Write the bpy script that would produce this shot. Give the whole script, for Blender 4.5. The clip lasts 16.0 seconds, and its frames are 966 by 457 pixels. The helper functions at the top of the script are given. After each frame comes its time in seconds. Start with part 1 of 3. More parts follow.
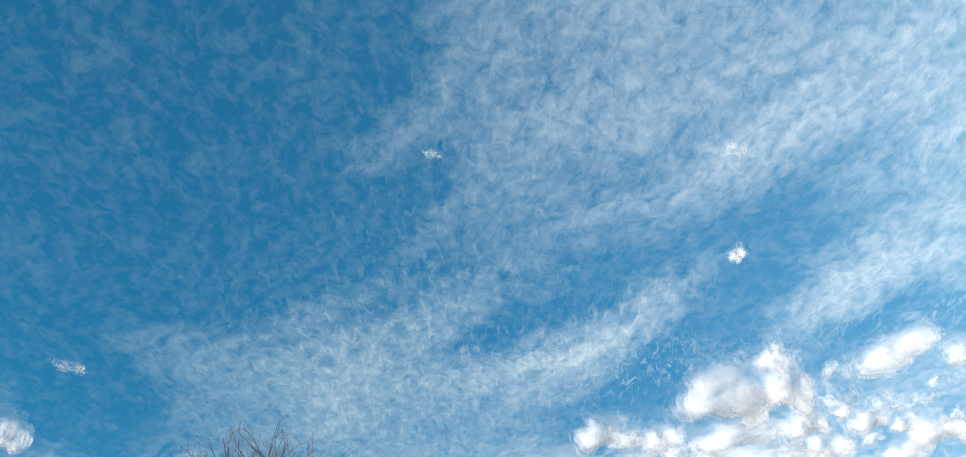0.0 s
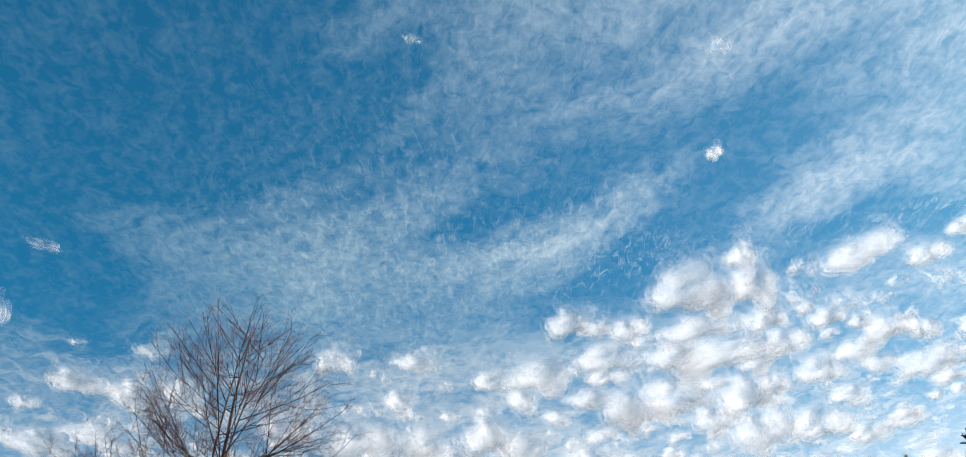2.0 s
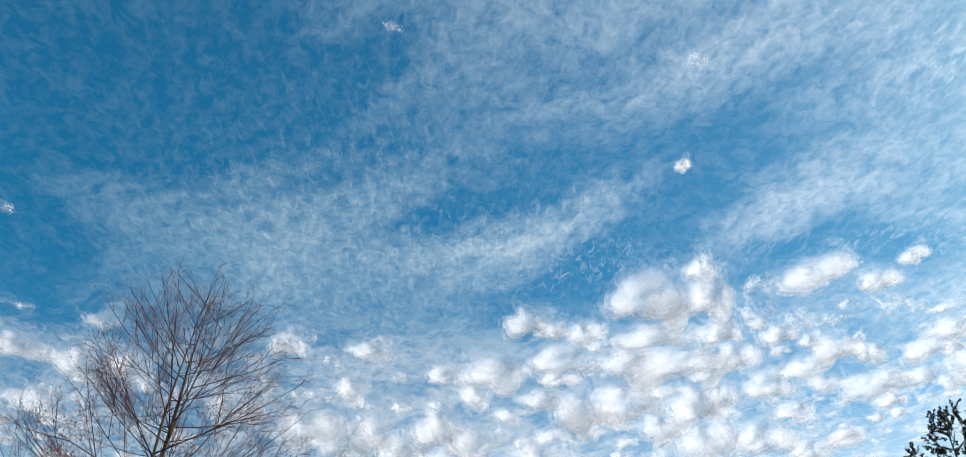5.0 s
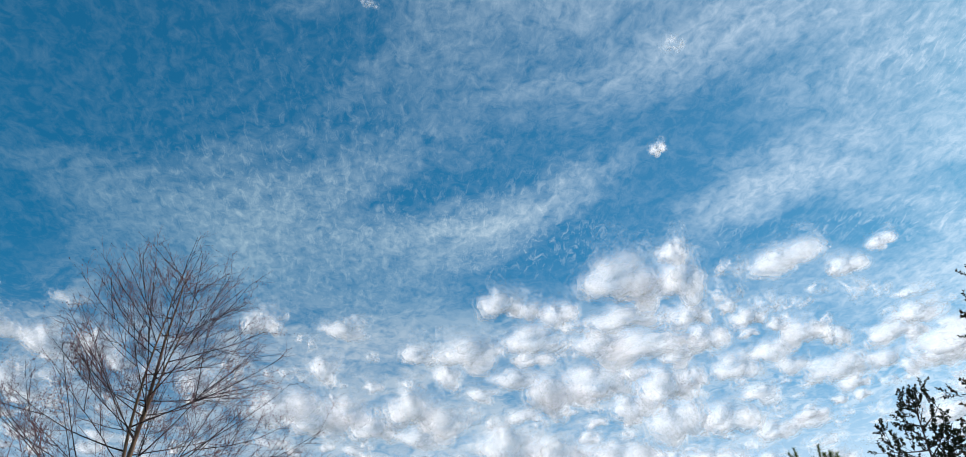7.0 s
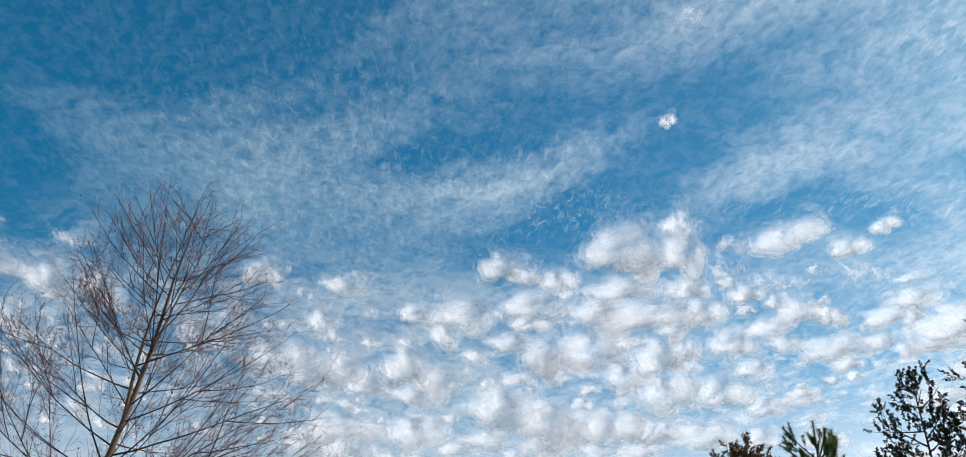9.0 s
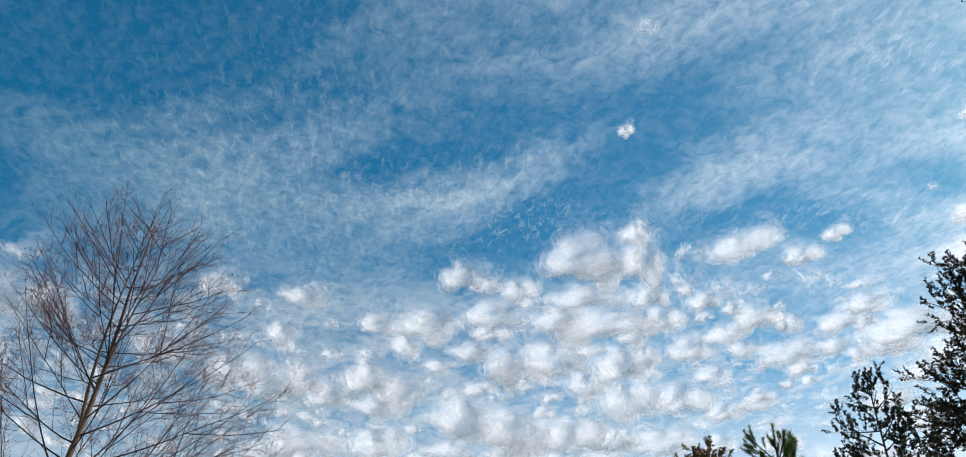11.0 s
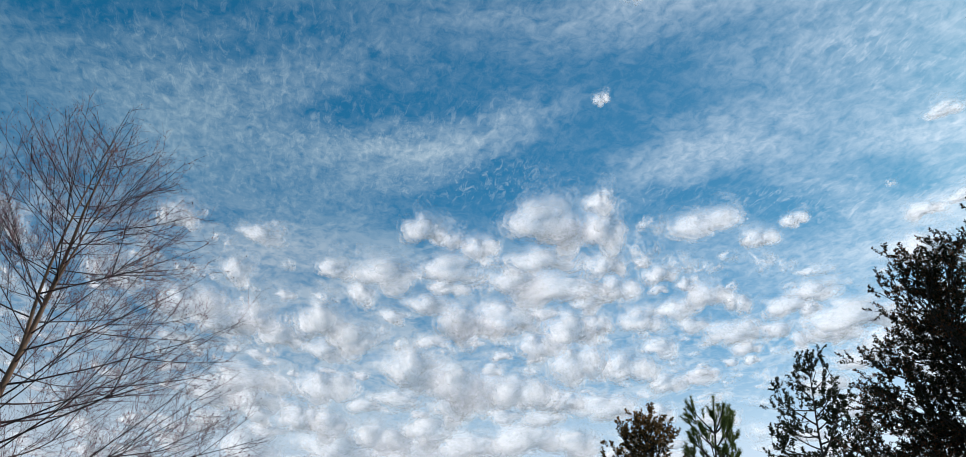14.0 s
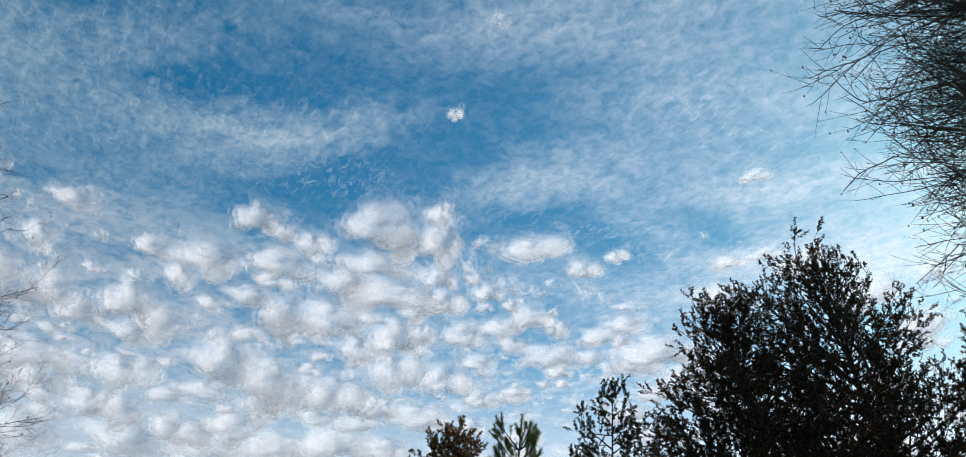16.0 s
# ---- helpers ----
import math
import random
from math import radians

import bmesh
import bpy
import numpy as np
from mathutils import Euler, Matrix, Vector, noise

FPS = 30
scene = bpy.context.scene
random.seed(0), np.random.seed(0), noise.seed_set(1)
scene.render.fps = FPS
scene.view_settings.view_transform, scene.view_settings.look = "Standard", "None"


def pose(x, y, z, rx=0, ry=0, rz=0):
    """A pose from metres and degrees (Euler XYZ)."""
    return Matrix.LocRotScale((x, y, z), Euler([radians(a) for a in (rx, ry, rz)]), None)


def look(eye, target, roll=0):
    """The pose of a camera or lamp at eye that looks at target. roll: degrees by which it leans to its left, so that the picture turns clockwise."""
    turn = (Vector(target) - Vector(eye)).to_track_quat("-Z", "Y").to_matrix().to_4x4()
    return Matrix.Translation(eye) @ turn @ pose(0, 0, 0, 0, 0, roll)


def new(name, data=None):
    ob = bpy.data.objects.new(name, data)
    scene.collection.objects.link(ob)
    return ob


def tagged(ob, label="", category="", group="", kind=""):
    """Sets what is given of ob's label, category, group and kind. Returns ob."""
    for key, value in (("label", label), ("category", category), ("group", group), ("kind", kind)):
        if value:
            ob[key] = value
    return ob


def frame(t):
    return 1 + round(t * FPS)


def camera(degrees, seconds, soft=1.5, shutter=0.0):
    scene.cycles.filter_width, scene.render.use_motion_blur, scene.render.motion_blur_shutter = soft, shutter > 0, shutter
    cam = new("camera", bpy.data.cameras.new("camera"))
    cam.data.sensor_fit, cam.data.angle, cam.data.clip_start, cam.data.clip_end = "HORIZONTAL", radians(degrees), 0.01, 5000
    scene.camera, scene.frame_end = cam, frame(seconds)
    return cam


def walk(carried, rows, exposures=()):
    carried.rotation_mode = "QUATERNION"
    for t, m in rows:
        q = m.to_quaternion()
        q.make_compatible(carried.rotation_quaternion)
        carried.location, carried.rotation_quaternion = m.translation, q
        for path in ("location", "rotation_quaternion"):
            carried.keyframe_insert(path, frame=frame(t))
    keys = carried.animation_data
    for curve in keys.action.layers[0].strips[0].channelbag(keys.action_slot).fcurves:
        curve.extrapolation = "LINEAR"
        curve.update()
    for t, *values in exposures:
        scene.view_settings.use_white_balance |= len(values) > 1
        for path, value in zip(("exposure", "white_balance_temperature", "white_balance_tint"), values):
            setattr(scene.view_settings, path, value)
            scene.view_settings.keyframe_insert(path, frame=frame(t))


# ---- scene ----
# The camera: held in the hand, it stands on one spot and pans to the right as it comes down from the sky.
cam = camera(65.4, 16.0, soft=0.85)
PATH = (
    (0.0, pose(0.640, -0.200, 1.870, 140.58, 3.54, 32.96)),
    (0.5, pose(0.623, -0.187, 1.860, 139.58, 3.45, 31.93)),
    (1.0, pose(0.607, -0.173, 1.850, 139.25, 3.24, 33.25)),
    (1.5, pose(0.590, -0.160, 1.840, 135.85, 2.7, 30.8)),
    (2.0, pose(0.560, -0.140, 1.820, 132.11, 3.61, 30.56)),
    (2.5, pose(0.530, -0.120, 1.800, 130.7, 4.67, 30.33)),
    (3.0, pose(0.500, -0.100, 1.780, 131.97, 3.21, 29.28)),
    (5.5, pose(0.360, -0.050, 1.710, 131.56, 2.28, 25.41)),
    (6.0, pose(0.324, -0.048, 1.700, 132.51, 4.61, 25.33)),
    (6.5, pose(0.288, -0.046, 1.690, 132.28, 4.86, 25.01)),
    (7.0, pose(0.252, -0.044, 1.680, 129.95, 2.73, 23.7)),
    (7.5, pose(0.216, -0.042, 1.670, 128.93, 0.76, 23.34)),
    (8.0, pose(0.180, -0.040, 1.660, 127.52, 0.06, 22.24)),
    (10.5, pose(0.050, -0.030, 1.630, 127.24, 1.49, 21.17)),
    (11.0, pose(0.038, -0.022, 1.623, 127.76, 2.19, 19.84)),
    (11.5, pose(0.025, -0.015, 1.615, 128.49, 2.44, 19.64)),
    (12.0, pose(0.012, -0.007, 1.608, 129.1, 2.14, 19.14)),
    (12.5, pose(0.000, 0.000, 1.600, 128.55, 2.98, 17.14)),
    (13.0, pose(0.000, 0.009, 1.594, 126.38, 4.4, 18.93)),
    (13.5, pose(0.000, 0.017, 1.589, 125.64, 2.22, 15.0)),
    (14.0, pose(0.000, 0.026, 1.583, 124.36, -0.51, 14.53)),
    (14.5, pose(0.000, 0.034, 1.577, 122.62, -2.14, 9.62)),
    (15.0, pose(0.000, 0.043, 1.571, 126.0, -2.47, 10.11)),
    (15.5, pose(0.000, 0.051, 1.566, 125.34, -1.05, 3.36)),
    (16.0, pose(0.000, 0.060, 1.560, 125.0, 0.0, -0.0)),
)
walk(cam, PATH, ((0.0, 0.55, 7000, 10), (2.0, 0.32, 6750, 10), (5.5, 0.30, 6600, 10), (8.0, 0.15, 6500, 10), (12.5, 0.07, 6500, 10), (16.0, -0.02, 6500, 10)))
scene.cycles.transparent_max_bounces = 48

# ---- light: a low sun to the right, behind the evergreens, and a blue sky veiled with cirrus ----
SUN_AZIMUTH, SUN_HEIGHT = 47.0, 30.0  # degrees clockwise from +y, and above the horizon
sun_way = Vector((math.sin(radians(SUN_AZIMUTH)) * math.cos(radians(SUN_HEIGHT)),
                  math.cos(radians(SUN_AZIMUTH)) * math.cos(radians(SUN_HEIGHT)),
                  math.sin(radians(SUN_HEIGHT))))
sun_data = bpy.data.lights.new("sun", "SUN")
sun_data.energy, sun_data.angle, sun_data.color = 4.8, radians(0.6), (1.0, 0.95, 0.87)
sun = new("sun", sun_data)
sun.matrix_world = look(tuple(sun_way * 100), (0, 0, 0))


class Nodes:
    """Short ways to lay and join the nodes of one tree."""

    def __init__(self, tree):
        self.tree = tree
        tree.nodes.clear()

    def add(self, kind, **settings):
        n = self.tree.nodes.new(kind)
        for key, value in settings.items():
            setattr(n, key, value)
        return n

    def put(self, value, socket):
        if isinstance(value, bpy.types.NodeSocket):
            self.tree.links.new(value, socket)
        elif value is not None:
            socket.default_value = value

    def math(self, op, a, b=None, clamp=False):
        n = self.add("ShaderNodeMath", operation=op, use_clamp=clamp)
        self.put(a, n.inputs[0])
        self.put(b, n.inputs[1])
        return n.outputs[0]

    def vec(self, op, a, b=None):
        n = self.add("ShaderNodeVectorMath", operation=op)
        self.put(a, n.inputs[0])
        self.put(b, n.inputs[1])
        return n.outputs["Value"] if op in ("DOT_PRODUCT", "LENGTH") else n.outputs[0]

    def scaled(self, a, k):
        n = self.add("ShaderNodeVectorMath", operation="SCALE")
        self.put(a, n.inputs[0])
        self.put(k, n.inputs["Scale"])
        return n.outputs[0]

    def noise(self, at, scale, detail=4.0, rough=0.55, distort=0.0, w=None, dims="3D"):
        n = self.add("ShaderNodeTexNoise", noise_dimensions="4D" if w is not None else dims)
        self.put(at, n.inputs["Vector"])
        self.put(scale, n.inputs["Scale"])
        n.inputs["Detail"].default_value = detail
        n.inputs["Roughness"].default_value = rough
        n.inputs["Distortion"].default_value = distort
        if w is not None:
            self.put(w, n.inputs["W"])
        return n.outputs[0], n.outputs[1]

    def turned(self, at, place=(0, 0, 0), angle=0.0, scale=(1, 1, 1), kind="TEXTURE"):
        n = self.add("ShaderNodeMapping", vector_type=kind)
        self.put(at, n.inputs["Vector"])
        n.inputs["Location"].default_value = place
        n.inputs["Rotation"].default_value = (0, 0, radians(angle))
        n.inputs["Scale"].default_value = scale
        return n.outputs[0]

    def range(self, value, a, b, c=0.0, d=1.0, smooth=True):
        n = self.add("ShaderNodeMapRange", interpolation_type="SMOOTHSTEP" if smooth else "LINEAR")
        self.put(value, n.inputs["Value"])
        for k, x in zip(("From Min", "From Max", "To Min", "To Max"), (a, b, c, d)):
            self.put(x, n.inputs[k])
        return n.outputs[0]

    def mix(self, f, a, b):
        n = self.add("ShaderNodeMix", data_type="RGBA")
        self.put(f, n.inputs[0])
        self.put(a, n.inputs[6])
        self.put(b, n.inputs[7])
        return n.outputs[2]

    def ramp(self, f, *stops):
        n = self.add("ShaderNodeValToRGB")
        self.put(f, n.inputs[0])
        e = n.color_ramp.elements
        while len(e) < len(stops):
            e.new(0.5)
        for s, (p, c) in zip(e, stops):
            s.position, s.color = p, (*c, 1)
        return n.outputs[0]


# Cirrus on a flat high layer, seen from below: across and along it in units of the layer's height.
# Rows: place across, place ahead, half length, half width, turn in degrees, strength.
GAPS = (
    (-0.46, 0.28, 0.24, 0.1, 156, -1.1), (-0.79, 0.18, 0.19, 0.1, 95, -0.7), (-1.29, 0.6, 0.25, 0.13, -63, -0.95),
    (-0.54, 0.6, 0.14, 0.07, 14, -0.5), (-0.21, 1.24, 0.29, 0.08, -29, -0.9), (0.26, 1.48, 0.18, 0.06, 33, -0.8),
    (0.55, 1.44, 0.14, 0.05, 19, -0.6), (-0.5, 0.97, 0.13, 0.05, 158, -0.25), (-0.45, 0.99, 0.28, 0.05, 8, -0.45),
    (-0.83, 0.51, 0.21, 0.12, 4, -0.8), (0.08, 1.36, 0.17, 0.07, 4, -0.7), (-1.08, 0.31, 0.12, 0.11, 124, -0.7),
    (-0.66, 0.06, 0.3, 0.12, 0, -0.6), (-0.75, 0.65, 0.35, 0.2, 20, -0.2), (-0.55, 0.82, 0.5, 0.12, 5, -0.15), (0.0, 0.95, 0.6, 0.12, 5, -0.15),
)
STREAKS = (
    (-0.43, 1.11, 0.19, 0.03, 3, 0.65), (0.07, 1.27, 0.16, 0.08, 175, 0.4), (0.13, 0.86, 0.25, 0.09, 0, 0.35),
    (-0.71, 0.13, 0.1, 0.03, -175, 0.3), (0.15, 1.23, 0.21, 0.07, -6, 0.2), (0.56, 1.32, 0.25, 0.06, -17, 0.5),
    (0.58, 1.68, 0.27, 0.15, 166, 0.6), (1.06, 1.5, 0.25, 0.28, -74, 0.9), (-1.19, 2.57, 0.79, 0.48, 14, 0.8),
    (-0.96, 1.4, 0.17, 0.13, 0, 0.35), (-0.78, 0.83, 0.32, 0.16, -171, 0.3), (-0.84, 1.38, 0.21, 0.16, 29, 0.35),
    (-0.8, 0.96, 0.32, 0.18, 18, 0.25),
)
SHREDS = (
    (-0.33, 1.27, 0.2, 0.09, 8, 0.5), (0.02, 1.36, 0.12, 0.06, 5, 0.4), (0.3, 1.5, 0.16, 0.07, 20, 0.5),
    (0.62, 1.5, 0.2, 0.09, 0, 0.35), (0.5, 1.1, 0.3, 0.1, 20, 0.3), (-0.75, 0.85, 0.35, 0.2, 15, 0.3), (-0.45, 1.07, 0.28, 0.07, 5, 0.28),
    (-0.9, 1.15, 0.3, 0.15, 10, 0.25), (-0.3, 0.6, 0.5, 0.3, 0, 0.12),
)


def make_sky():
    world = bpy.data.worlds.new("sky")
    scene.world = world
    world.use_nodes = True
    world.cycles.sampling_method, world.cycles.sample_map_resolution = "MANUAL", 512
    n = Nodes(world.node_tree)
    sky = n.add("ShaderNodeTexSky", sky_type="NISHITA", sun_disc=False, sun_elevation=radians(SUN_HEIGHT),
                sun_rotation=radians(SUN_AZIMUTH), air_density=1.0, dust_density=0.6, ozone_density=3.0)
    way = n.add("ShaderNodeTexCoord").outputs["Generated"]
    xyz = n.add("ShaderNodeSeparateXYZ")
    n.put(way, xyz.inputs[0])
    up = n.math("MAXIMUM", xyz.outputs[2], 0.06)
    flat = n.add("ShaderNodeCombineXYZ")
    n.put(n.math("DIVIDE", xyz.outputs[0], up), flat.inputs[0])
    n.put(n.math("DIVIDE", xyz.outputs[1], up), flat.inputs[1])
    layer = flat.outputs[0]
    # ragged edges: the layer's places are stirred at two scales
    _, stir = n.noise(layer, 3.0, 3.0)
    _, stir_fine = n.noise(layer, 14.0, 3.0)
    moved = n.vec("ADD", layer, n.scaled(n.vec("SUBTRACT", stir, (0.5, 0.5, 0.5)), 0.26))
    drawn = n.vec("ADD", layer, n.scaled(n.vec("SUBTRACT", stir, (0.5, 0.5, 0.5)), 0.07))
    moved = n.vec("ADD", moved, n.scaled(n.vec("SUBTRACT", stir_fine, (0.5, 0.5, 0.5)), 0.09))
    cover = 0.0
    for x, y, a, b, turn, strength in GAPS + STREAKS:
        at = n.turned(moved, (x, y, 0), turn, (a, b, 1))
        fall = n.math("POWER", 2.7183, n.math("MULTIPLY", n.vec("DOT_PRODUCT", at, at), -0.8))
        cover = n.math("ADD", cover, n.math("MULTIPLY", fall, strength))
    # long bands, hair-like fibres across them, and a dapple
    band, _ = n.noise(n.turned(moved, (0, 0, 0), 3, (1.0, 0.28, 1)), 1.6, 4.0, 0.6)
    hair, _ = n.noise(n.turned(drawn, (0, 0, 0), 40, (0.66, 1.0, 1)), 27.0, 5.0, 0.66, 0.5)
    strand, _ = n.noise(n.turned(drawn, (5, 2, 0), 33, (0.30, 1.0, 1)), 13.0, 4.0, 0.6, 0.5)
    strand = n.range(strand, 0.52, 0.72)
    wisps, _ = n.noise(n.turned(drawn, (3, 1, 0), 60, (0.6, 1.0, 1)), 7.0, 4.0, 0.62, 0.3)
    dapple, _ = n.noise(drawn, 40.0, 5.0, 0.62, 0.7)
    body = n.math("ADD", n.math("MULTIPLY", n.math("SUBTRACT", band, 0.5), 0.8), n.math("MULTIPLY", cover, 0.55))
    body = n.math("MAXIMUM", n.math("ADD", body, 0.25), 0.03)
    fine = n.math("ADD", n.math("MULTIPLY", n.math("SUBTRACT", hair, 0.5), 1.0),
                  n.math("ADD", n.math("MULTIPLY", n.math("SUBTRACT", wisps, 0.5), 0.55),
                         n.math("MULTIPLY", n.math("SUBTRACT", dapple, 0.5), 1.4)))
    fine = n.math("MULTIPLY", fine, n.math("ADD", n.math("MULTIPLY", body, 0.95), 0.17))
    fine = n.math("ADD", fine, n.math("MULTIPLY", n.math("SUBTRACT", strand, 0.2), n.math("MULTIPLY", body, 0.18)))
    veil = n.math("ADD", n.math("MULTIPLY", body, 0.85), fine)
    # curled shreds along the upper edge of the bank of puffs
    curl, _ = n.noise(n.turned(layer, (2, 7, 0), 30, (0.42, 1.0, 1)), 26.0, 5.0, 0.70, 0.9)
    curl = n.range(curl, 0.49, 0.68)
    shreds = 0.0
    for x, y, a, b, turn, strength in SHREDS:
        at = n.turned(moved, (x, y, 0), turn, (a, b, 1))
        fall = n.math("POWER", 2.7183, n.math("MULTIPLY", n.vec("DOT_PRODUCT", at, at), -1.0))
        shreds = n.math("ADD", shreds, n.math("MULTIPLY", fall, strength))
    veil = n.math("ADD", veil, n.math("MULTIPLY", n.math("MULTIPLY", curl, 0.7), shreds))
    # a broken film of vapour between the puffs of the bank, whose edge runs slantwise
    part_of = n.add("ShaderNodeSeparateXYZ")
    n.put(moved, part_of.inputs[0])
    u, v = part_of.outputs[0], part_of.outputs[1]
    line = n.math("ADD", 1.52, n.math("MULTIPLY", n.math("MINIMUM", n.math("ADD", u, 0.3), 0.6), n.range(u, -0.4, -0.2, 0.68, 0.42)))
    inside = n.range(n.math("SUBTRACT", v, line), -0.26, 0.34)
    film, _ = n.noise(moved, 9.0, 5.0, 0.68, 0.7)
    film = n.math("ADD", film, n.math("MULTIPLY", n.math("SUBTRACT", v, n.range(u, -0.9, -0.2, 1.2, 1.75)), n.math("ADD", 0.06, n.math("MULTIPLY", n.math("MAXIMUM", n.math("MULTIPLY", u, -1.0), 0.0), 0.06))))
    film = n.math("ADD", film, n.math("ADD", n.range(u, -0.45, -0.85, 0.0, 0.03), n.math("MULTIPLY", n.math("SUBTRACT", dapple, 0.5), 0.25)))
    film = n.math("MULTIPLY", n.range(film, 0.36, 0.72, 0.05, 0.72), inside)
    veil = n.math("MAXIMUM", veil, film)
    veil = n.math("MINIMUM", n.math("MAXIMUM", veil, 0.0), 0.9)
    # thickens to haze low down
    low = n.range(xyz.outputs[2], 0.48, 0.25, 0.0, 0.80)
    veil = n.math("MAXIMUM", veil, low)
    # thin ice clouds shine more towards the sun
    toward = n.math("MAXIMUM", n.vec("DOT_PRODUCT", way, tuple(sun_way)), 0.0)
    glow = n.math("ADD", n.math("ADD", 0.54, n.math("MULTIPLY", low, 0.16)), n.math("MULTIPLY", n.math("POWER", toward, 3.0), 0.5))
    clear = n.mix(n.math("POWER", toward, 2.5), (0.125, 1.02, 1.18, 1), (0.48, 0.93, 0.97, 1))
    blue = n.vec("MULTIPLY", n.scaled(sky.outputs[0], 0.10), clear)
    pale = n.math("MAXIMUM", n.math("POWER", toward, 1.4), n.math("MAXIMUM", n.math("MULTIPLY", inside, 0.75), n.math("MULTIPLY", low, 1.3)), clamp=True)
    tone = n.mix(pale, (0.66, 0.945, 1.11, 1), (0.90, 1.0, 1.12, 1))
    white = n.scaled(tone, glow)
    out = n.add("ShaderNodeOutputWorld")
    back = n.add("ShaderNodeBackground")
    n.put(n.mix(veil, blue, white), back.inputs[0])
    n.put(1.0, back.inputs[1])
    n.put(back.outputs[0], out.inputs[0])


make_sky()


# ---- materials ----
def material(name):
    m = bpy.data.materials.new(name)
    m.use_nodes = True
    n = Nodes(m.node_tree)
    out = n.add("ShaderNodeOutputMaterial")
    return m, n, out


def bark(name, dark, light, scale, rough=0.9):
    m, n, out = material(name)
    at = n.add("ShaderNodeTexCoord").outputs["Object"]
    grain, _ = n.noise(n.turned(at, scale=(1, 1, 5)), scale, 6.0, 0.65)
    stain, _ = n.noise(at, 1.7, 3.0)
    isle = n.add("ShaderNodeNewGeometry").outputs["Random Per Island"]
    f = n.math("ADD", n.math("MULTIPLY", grain, 0.6), n.math("ADD", n.math("MULTIPLY", stain, 0.3), n.math("MULTIPLY", isle, 0.25)))
    b = n.add("ShaderNodeBsdfPrincipled")
    n.put(n.mix(n.range(f, 0.3, 0.8), (*dark, 1), (*light, 1)), b.inputs["Base Color"])
    b.inputs["Roughness"].default_value = rough
    bump = n.add("ShaderNodeBump")
    bump.inputs["Strength"].default_value = 0.6
    bump.inputs["Distance"].default_value = 0.01
    n.put(grain, bump.inputs["Height"])
    n.put(bump.outputs[0], b.inputs["Normal"])
    n.put(b.outputs[0], out.inputs[0])
    return m


def foliage(name, *stops, through_light=0.25, rough=0.75):
    """Leaves of mixed tints, a little of the light shining through."""
    m, n, out = material(name)
    isle = n.add("ShaderNodeNewGeometry").outputs["Random Per Island"]
    at = n.add("ShaderNodeTexCoord").outputs["Object"]
    clump, _ = n.noise(at, 0.9, 3.0)
    f = n.math("ADD", n.math("MULTIPLY", isle, 0.6), n.math("MULTIPLY", n.range(clump, 0.3, 0.7), 0.4))
    col = n.ramp(f, *stops)
    b = n.add("ShaderNodeBsdfPrincipled")
    n.put(col, b.inputs["Base Color"])
    b.inputs["Roughness"].default_value = rough
    b.inputs["Specular IOR Level"].default_value = 0.06
    t = n.add("ShaderNodeBsdfTranslucent")
    n.put(col, t.inputs[0])
    mx = n.add("ShaderNodeMixShader")
    mx.inputs[0].default_value = through_light
    n.put(b.outputs[0], mx.inputs[1])
    n.put(t.outputs[0], mx.inputs[2])
    n.put(mx.outputs[0], out.inputs[0])
    return m


def cloud_stuff(name, dense, low, high, fine=9.0, base=False, share=0.44):
    """One skin of a puff of droplets: the outer skins are thin and full of holes, the inner ones thick."""
    m, n, out = material(name)
    info = n.add("ShaderNodeObjectInfo").outputs["Random"]
    at = n.add("ShaderNodeTexCoord").outputs["Object"]
    w = n.vec("ADD", at, n.scaled((71.0, 37.0, 53.0), info))
    lumps, _ = n.noise(w, 1.7, 2.0, 0.55, 0.4)
    fray, _ = n.noise(w, fine, 4.0, 0.62, 0.6)
    f = n.math("ADD", n.math("MULTIPLY", lumps, 1 - share), n.math("MULTIPLY", fray, share))
    alpha = n.range(f, low, high, 0.0, dense)
    if base:  # thickest towards its underside
        parted = n.add("ShaderNodeSeparateXYZ")
        n.put(at, parted.inputs[0])
        alpha = n.math("MULTIPLY", alpha, n.range(parted.outputs[2], -0.30, 0.22, 1.0, 0.0))
    d = n.add("ShaderNodeBsdfDiffuse")
    t = n.add("ShaderNodeBsdfTranslucent")
    for s in (d, t):
        s.inputs[0].default_value = (0.965, 0.955, 0.99, 1)
    both = n.add("ShaderNodeMixShader")
    both.inputs[0].default_value = 0.7
    n.put(d.outputs[0], both.inputs[1])
    n.put(t.outputs[0], both.inputs[2])
    clear = n.add("ShaderNodeBsdfTransparent")
    mx = n.add("ShaderNodeMixShader")
    n.put(alpha, mx.inputs[0])
    n.put(clear.outputs[0], mx.inputs[1])
    n.put(both.outputs[0], mx.inputs[2])
    n.put(mx.outputs[0], out.inputs[0])
    return m


